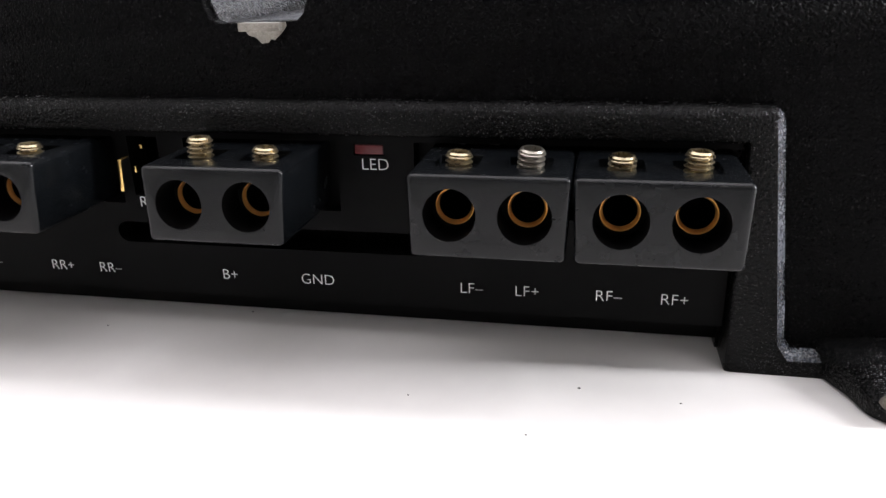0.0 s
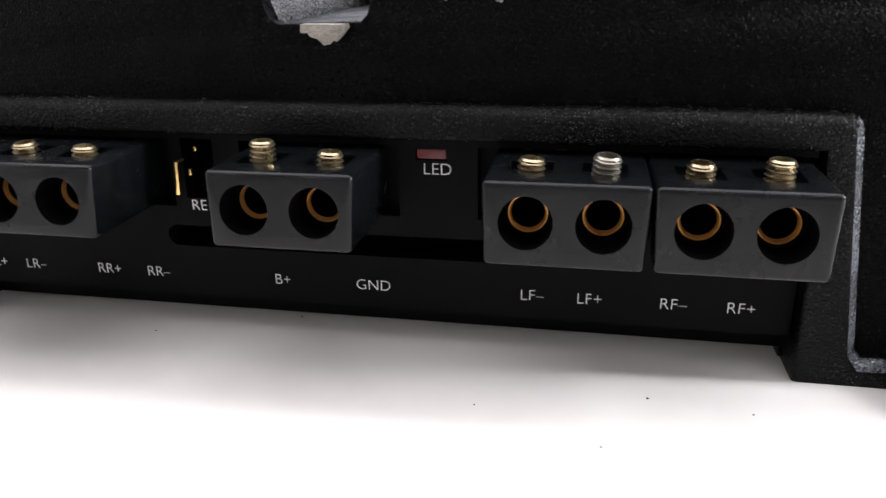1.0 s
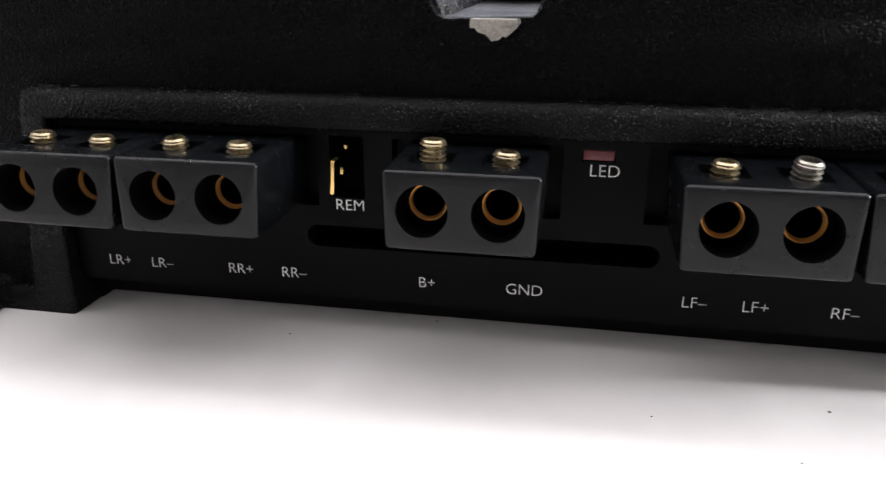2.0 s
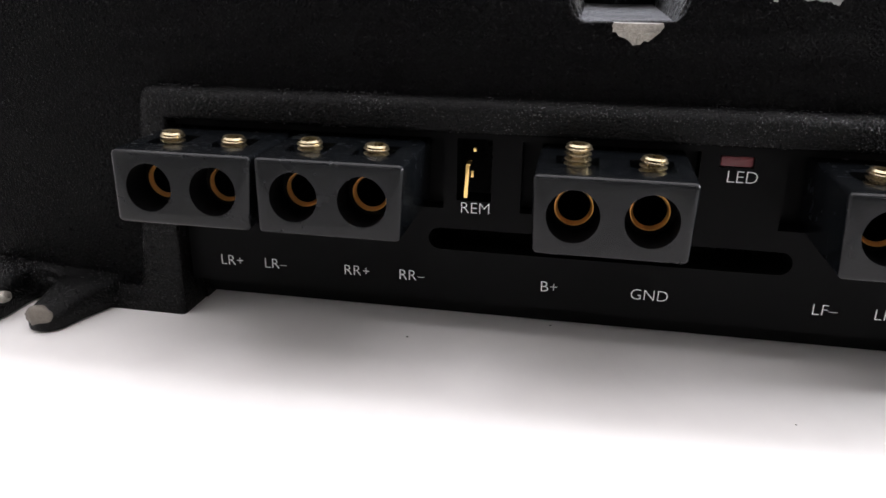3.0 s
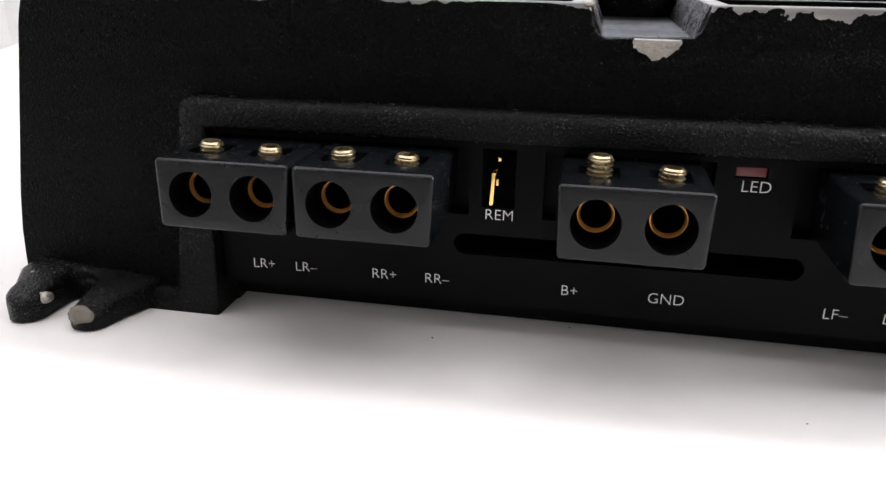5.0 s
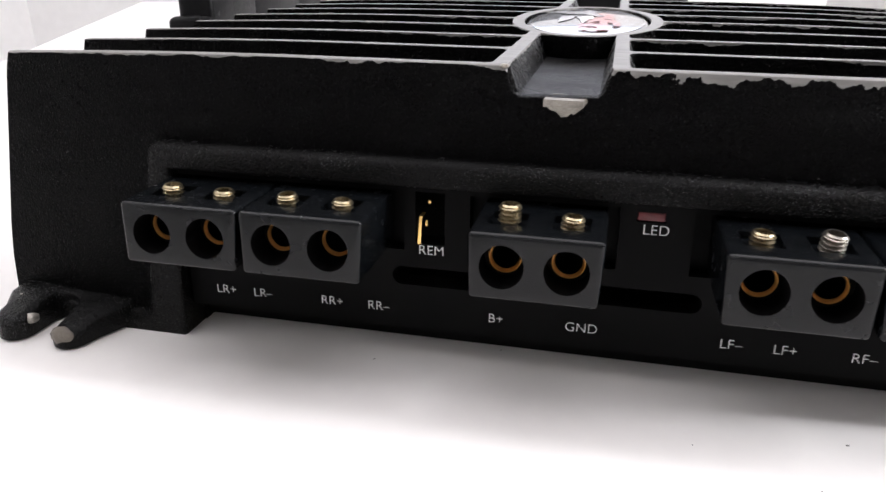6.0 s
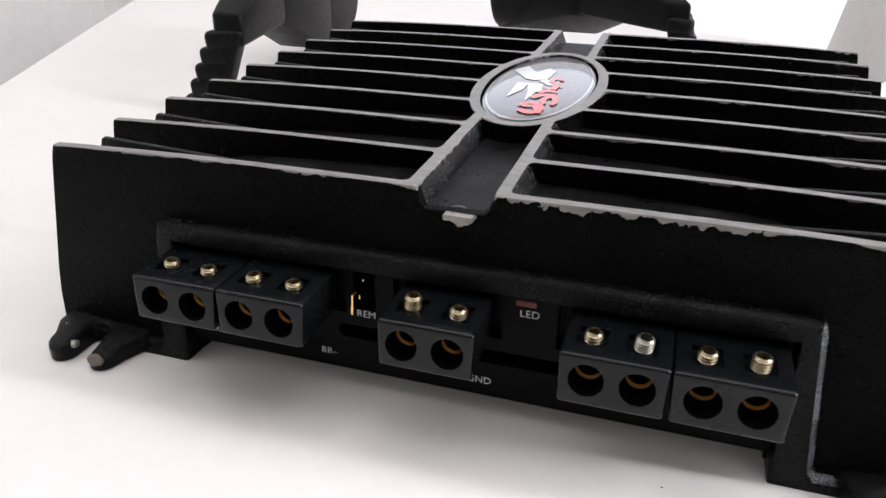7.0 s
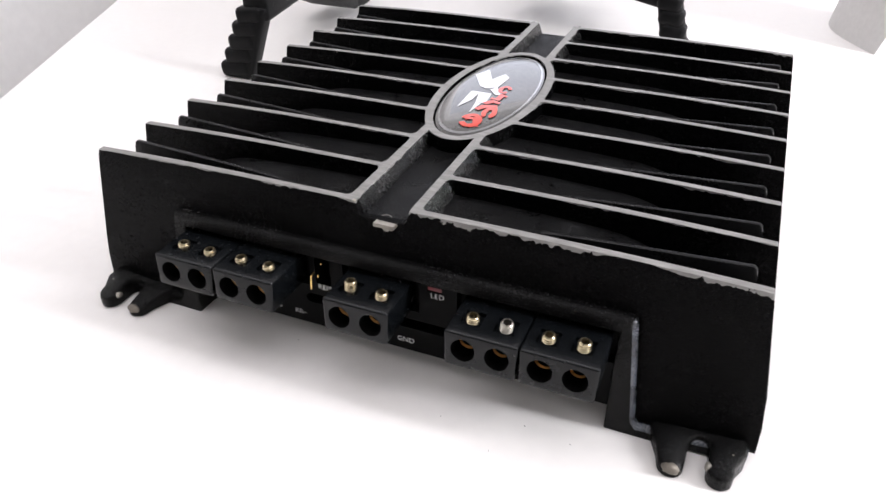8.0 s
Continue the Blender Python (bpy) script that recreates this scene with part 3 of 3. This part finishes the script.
def printed(words, x, z, height, name="lettering"):
    """Printed words on the panel, centred at x and z, with capitals of that height."""
    cu = bpy.data.curves.new(name, "FONT")
    cu.body, cu.align_x, cu.align_y, cu.size = words, "CENTER", "CENTER", height / 0.70
    cu.extrude, cu.resolution_u, cu.offset = 0.00004, 4, -0.00006
    ob = new(name, cu)
    ob.matrix_world = pose(x, -0.00006, z, 90, 0, 0)
    deps = bpy.context.evaluated_depsgraph_get()
    me = bpy.data.meshes.new_from_object(ob.evaluated_get(deps))
    me.transform(pose(x, -0.00006, z, 90, 0, 0))
    bpy.data.objects.remove(ob)
    bpy.data.curves.remove(cu)
    me.materials.clear()
    me.materials.append(M_INK)
    return part(name, me, M_INK, panel, "white printed terminal name")


CAP = 0.0021
for words, x in (("LR+", -0.0798), ("LR\u2013", -0.0708), ("RR+", -0.0543), ("RR\u2013", -0.0436), ("B+", -0.0178), ("GND", 0.0), ("LF\u2013", 0.0293), ("LF+", 0.0394), ("RF\u2013", 0.0536), ("RF+", 0.0648)):
    printed(words, x, ZT, CAP)
printed("LED", 0.0125, 0.0334, CAP)
printed("REM", -0.0318, 0.0249, CAP)

# remote terminal: a folded gold spade in its pocket
leaf = box(-0.0325, -0.0318, -0.0076, -0.0072, 0.0292, 0.0350, 0.00012)
for v in leaf.verts:
    v.co.x -= 0.0003 * (0.035 - v.co.z) / 0.006
# fold stops short: only its lit ends are modelled, the shaded strip is omitted
fold = box(-0.0324, -0.0317, -0.0076, -0.0052, 0.0348, 0.0351, 0.0001)
for v in fold.verts:
    v.co.z += 0.0009 * max(0.0, (v.co.y + 0.0060) / 0.0058)
spade = join(leaf, fold, box(-0.0323, -0.0317, -0.0008, 0.0004, 0.0355, 0.0362, 0.0001), box(-0.0322, -0.0317, -0.0036, -0.0028, 0.0317, 0.0329, 0.0001))
part("remote_terminal", spade, M_GOLD, amp, "gold-plated spade terminal")


# ---- terminal blocks ----
def screw_mesh(top):
    """A threaded set screw with a hexagon socket; its axis is z and its top lies at the given height."""
    r, bm = 0.00214, bmesh.new()
    prof = [(0.0, -0.0012), (r - 0.0005, -0.0012)]
    z = top - 0.0003 - 0.00082 * int((top - 0.0003) / 0.00082)
    while z < top - 0.0005:
        prof += [(r - 0.0006, z + 0.00003), (r, z + 0.00036), (r, z + 0.00046), (r - 0.0006, z + 0.00079)]
        z += 0.00082
    prof += [(r - 0.0002, top - 0.0003), (r - 0.0005, top)]
    n = 30
    rows = []
    for pr, pz in prof:
        if pr == 0:
            rows.append([bm.verts.new((0, 0, pz))] * n)
        else:
            rows.append([bm.verts.new((pr * math.cos(TAU * i / n), pr * math.sin(TAU * i / n), pz)) for i in range(n)])

    def hexr(i):
        a = (TAU * i / n) % (TAU / 6) - TAU / 12
        return 0.0013 / math.cos(a)
    for depth in (0.0, top + 0.0008):
        rows.append([bm.verts.new((hexr(i) * math.cos(TAU * i / n), hexr(i) * math.sin(TAU * i / n), top - depth)) for i in range(n)])
    for a, b in zip(rows, rows[1:]):
        for i in range(n):
            j = (i + 1) % n
            bm.faces.new(list(dict.fromkeys((a[i], a[j], b[j], b[i]))))
    bm.faces.new(rows[-1])
    return bm


ZB0, ZB1, YB0 = 0.0250, 0.0372, -0.0203


def terminal_block(x0, x1, screws, label, inset=0.0005, low=ZB0):
    w = (x1 - x0) / 4
    centres = (x0 + w + inset, x1 - w - inset)
    bm = box(x0, x1, YB0, 0.0036, low, ZB1, 0.0009, 4)
    for v in bm.verts:
        if v.co.y < -0.018 and v.co.z > 0.035:
            v.co.y += 0.0010
        if v.co.z < 0.030:
            v.co.x += 0.0005 if v.co.x < (x0 + x1) / 2 else -0.0005
    tools = []
    for cx in centres:
        tools.append(cylinder(0.0040, 0.0128, pose(cx, YB0, 0.0312, 90, 0, 0), 40))
        tools.append(cylinder(0.0028, 0.030, pose(cx, YB0 + 0.003, 0.0312, 90, 0, 0), 40))
        tools.append(box(cx - 0.0034, cx + 0.0034, -0.0142, -0.0070, 0.0359, 0.045))
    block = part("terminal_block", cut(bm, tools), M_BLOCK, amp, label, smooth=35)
    # inside the wire holes a darker, duller copy of the plastic paints their shade
    block.data.materials.append(M_BORE_SHADE)
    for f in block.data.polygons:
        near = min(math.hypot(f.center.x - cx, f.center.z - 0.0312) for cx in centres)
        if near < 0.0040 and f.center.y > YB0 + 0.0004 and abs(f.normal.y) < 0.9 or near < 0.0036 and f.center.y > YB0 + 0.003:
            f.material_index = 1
    for cx, (top, mat, rx, ry) in zip(centres, screws):
        # brass cage seen inside the wire hole: chamfered rim, then a bore
        # bore shifted up: the lit lower crescent is built into the shape
        rows = [(0.00300, 0.0003, 0), (0.00285, 0.0003, 0), (0.00252, -0.0002, 0.0001), (0.00252, -0.0004, 0.0001), (0.00300, -0.0004, 0)]
        part("wire_cage", tube(rows, pose(cx, YB0 + 0.0060, 0.0311, 90, 0, 0), 40), M_COPPER, block, "orange brass wire cage", smooth=30)
        sc = screw_mesh(top - 0.0360)
        sc.transform(pose(cx, -0.0108, 0.0360, rx, ry, 20 * rx))
        part("set_screw", sc, mat, block, "silvery worn set screw" if mat is M_STEEL else "brassy threaded set screw", smooth=25)


B, S = M_BRASS, M_STEEL
terminal_block(-0.0897, -0.0652, ((0.0387, B, 3, 2), (0.0384, B, -2, 3)), "dark grey two-hole terminal block")
terminal_block(-0.0648, -0.0402, ((0.0387, B, 2, -2), (0.0384, B, -3, 1)), "dark grey two-hole terminal block")
terminal_block(-0.0207, 0.0034, ((0.0402, B, -2, 0), (0.0388, B, 3, 3)), "dark grey two-hole power terminal block", 0.0003)
terminal_block(0.0227, 0.0470, ((0.0388, B, 2, 3), (0.0396, S, -4, 5)), "dusty dark grey two-hole terminal block", 0.0005, 0.0246)
terminal_block(0.0472, 0.0719, ((0.0389, B, 3, -2), (0.0397, B, -1, 2)), "dark grey two-hole terminal block", 0.0007, 0.0246)


# bare chip at the mouth of the channel
rnd = random.Random(4)
pts = [(-0.0026 - 0.0077 * k / 8, 0.0574) for k in range(9)]
for k in range(15):
    f = k / 14
    deep = 0.0025 * (1 - abs(2 * f - 1) ** 3) + 0.0006
    pts.append((-0.0106 + 0.0082 * f, 0.0573 - deep * rnd.uniform(0.8, 1.15)))
chip = prism_xz(pts, 0.0, 0.0015)
for v in chip.verts:
    v.co.y += face_y(v.co.z) - 0.00015
# the flake wraps over the lip onto the channel floor, with a scratched loop behind it
wrap = []
for k in range(17):
    a = math.pi * (1 - k / 16)
    wrap.append((-0.0065 + 0.0038 * math.cos(a) * rnd.uniform(0.9, 1.05), 0.0002 + 0.0038 * math.sin(a) ** 0.7 * rnd.uniform(0.7, 1.15)))
part("paint_chip", prism_xy(wrap[::-1], 0.0560, 0.05738), M_BARE, amp, "bare aluminium where the coat flaked off")
loop = bmesh.new()
for quad in ring_quads(-0.0079, 0.0050, 0.0019, 0.0017, 0.0003, 10, 190):
    lo = [loop.verts.new((x, y, 0.0571)) for x, y in quad]
    hi = [loop.verts.new((x, y, 0.05742)) for x, y in quad]
    loop.faces.new(hi), loop.faces.new(lo[::-1])
    for i in range(4):
        j = (i + 1) % 4
        loop.faces.new((lo[i], lo[j], hi[j], hi[i]))
part("scratch", loop, M_BARE, amp, "thin curved scratch through the coat")
tip = bmesh.new()
bmesh.ops.create_icosphere(tip, subdivisions=2, radius=0.0008, matrix=Matrix.Translation((-0.0183, 0.0026, 0.0628)) @ Matrix.Diagonal((1.1, 0.7, 0.7, 1)))
part("worn_corner", tip, M_STEEL, amp, "bright worn corner at the channel mouth", smooth=60)
part("paint_chip", chip, M_BARE, amp, "bare aluminium where the coat flaked off")


# ---- things behind the amplifier ----
def loft(a, b):
    """A block between two four-cornered sections."""
    bm = bmesh.new()
    p, q = [bm.verts.new(v) for v in a], [bm.verts.new(v) for v in b]
    bm.faces.new(p), bm.faces.new(q[::-1])
    for i in range(4):
        j = (i + 1) % 4
        bm.faces.new((p[i], q[i], q[j], p[j]))
    bmesh.ops.recalc_face_normals(bm, faces=bm.faces)
    return bm


def section(x0, x1, z0, z1, y, lean=0.0):
    return [(x0, y, z0), (x1, y + lean, z0), (x1, y + lean, z1), (x0, y, z1)]


def stand_arm(s, leg_y, foot_out, foot_in, knee_out, knee_in, top_z, body_y, bx0, bx1, bz0, bz1, label):
    """A ribbed leg that bends at a shoulder into a thick arm."""
    root = thing("plastic_stand_arm", (foot_out + foot_in) / 2, leg_y + 0.012, 0, label, "stand", "stand arms behind the amplifier")
    back = Matrix.Translation((-root.location.x, -root.location.y, 0))

    def add(name, bm, bevel, lab=""):
        if bevel:
            bmesh.ops.bevel(bm, geom=bm.edges[:], offset=bevel, segments=3, profile=0.5, affect="EDGES", clamp_overlap=True)
        ob = part(name, bm, M_GRIP, root, lab, smooth=50)
        ob.matrix_parent_inverse = back
        return ob

    lo, hi = sorted((foot_out, foot_in)), sorted((knee_out, knee_in))
    low = [(lo[0], leg_y, 0.0), (lo[1], leg_y, 0.0), (lo[1], leg_y + 0.012, 0.0), (lo[0], leg_y + 0.012, 0.0)]
    kz = top_z - 0.006
    high = [(hi[0], leg_y, kz), (hi[1], leg_y, kz), (hi[1], leg_y + 0.014, kz + 0.004), (hi[0], leg_y + 0.014, kz + 0.004)]
    add("leg", loft(low, high), 0.003)
    for k in range(5):
        f = 0.10 + 0.19 * k
        x0, x1 = foot_out + (knee_out - foot_out) * f, foot_in + (knee_in - foot_in) * f
        half = abs(x1 - x0) / 2 + 0.0004
        bm = box(-half - 0.001, half - 0.001, -0.0085, 0.0065, -0.0056, 0.0056, 0.0038, 4)
        bm.transform(Matrix.Translation(((x0 + x1) / 2 - s * 0.001, leg_y + 0.0075, kz * f + 0.002)) @ Matrix.Rotation(-s * 0.12, 4, "Y"))
        add("rib", bm, 0)
    arm0 = section(hi[0], hi[1], kz - 0.009, top_z + 0.004, leg_y + 0.002)
    mid = leg_y + 0.45 * (body_y - leg_y)
    mx0, mx1 = hi[0] + 0.5 * (bx0 - hi[0]), hi[1] + 0.5 * (bx1 - hi[1])
    arm1 = section(mx0, mx1, kz - 0.007, top_z + 0.022, mid)
    arm2 = section(bx0, bx1, bz0, bz1, body_y)
    add("shoulder", loft(arm0, arm1), 0.003)
    add("arm", loft([(x, y - 0.004, z) for x, y, z in arm1], arm2), 0.003)
    drum = bmesh.new()
    r = (bz1 - bz0) / 2 + 0.006
    bmesh.ops.create_cone(drum, cap_ends=True, segments=48, radius1=r, radius2=r, depth=bx1 - bx0,
                          matrix=Matrix.Translation(((bx0 + bx1) / 2, body_y + 0.012, (bz0 + bz1) / 2 + 0.006)) @ Matrix.Rotation(math.pi / 2, 4, "Y"))
    ends = [e for e in drum.edges if len(e.link_faces) == 2 and any(len(f.verts) > 4 for f in e.link_faces)]
    bmesh.ops.bevel(drum, geom=ends, offset=0.004, segments=3, profile=0.5, affect="EDGES")
    add("drum", drum, 0)


stand_arm(1, 0.218, -0.2440, -0.2200, -0.2190, -0.2000, 0.056, 0.375, -0.266, -0.218, 0.008, 0.080, "black plastic stand arm with a ribbed leg on the table")
stand_arm(-1, 0.346, 0.0555, 0.0370, 0.0415, 0.0260, 0.056, 0.440, -0.106, -0.025, 0.020, 0.090, "black plastic stand arm with a ribbed leg on the table")

# a curled sheet of pale card standing on the table
card = bmesh.new()
lines = []
for i in range(17):
    k = i / 16
    x = 0.1775 - 0.030 * math.sin(k * 2.4)
    y = 0.435 + 0.11 * k
    lines.append([(x + 0.06 * (z / 0.2) * (1 - 0.5 * k), y, z) for z in (0.0, 0.05, 0.10, 0.15, 0.2)])
rows = [[card.verts.new(p) for p in line] for line in lines]
for a, b in zip(rows, rows[1:]):
    for k in range(4):
        card.faces.new((a[k], b[k], b[k + 1], a[k + 1]))
bmesh.ops.solidify(card, geom=card.faces[:], thickness=0.0012)
card_ob = new("card_sheet", mesh_of("card_sheet", card, M_CARTON, 40))
tagged(card_ob, "curled sheet of pale grey card standing on table", "card")

# crumbs on the table
for x, y, r in ((0.0494, -0.0136, 0.00022), (0.0653, -0.0157, 0.00016), (0.0419, -0.0280, 0.00014), (0.0219, -0.0200, 0.00013), (-0.0172, 0.0060, 0.00017), (-0.0435, -0.0043, 0.00016)):
    bm = bmesh.new()
    bmesh.ops.create_icosphere(bm, subdivisions=2, radius=r, matrix=Matrix.Translation((x, y, r * 0.5)) @ Matrix.Diagonal((1.3, 0.8, 0.6, 1)))
    for v in bm.verts:
        v.co += Vector((noise.noise(v.co * 3000), noise.noise(v.co * 2900 + Vector((5, 5, 5))), 0)) * r * 0.3
        v.co.z = max(v.co.z, 0.0)
    ob = new("crumb", mesh_of("crumb", bm, M_CRUMB, 60))
    tagged(ob, "tiny dark crumb of dirt on white table", "crumb", "crumbs on the table")
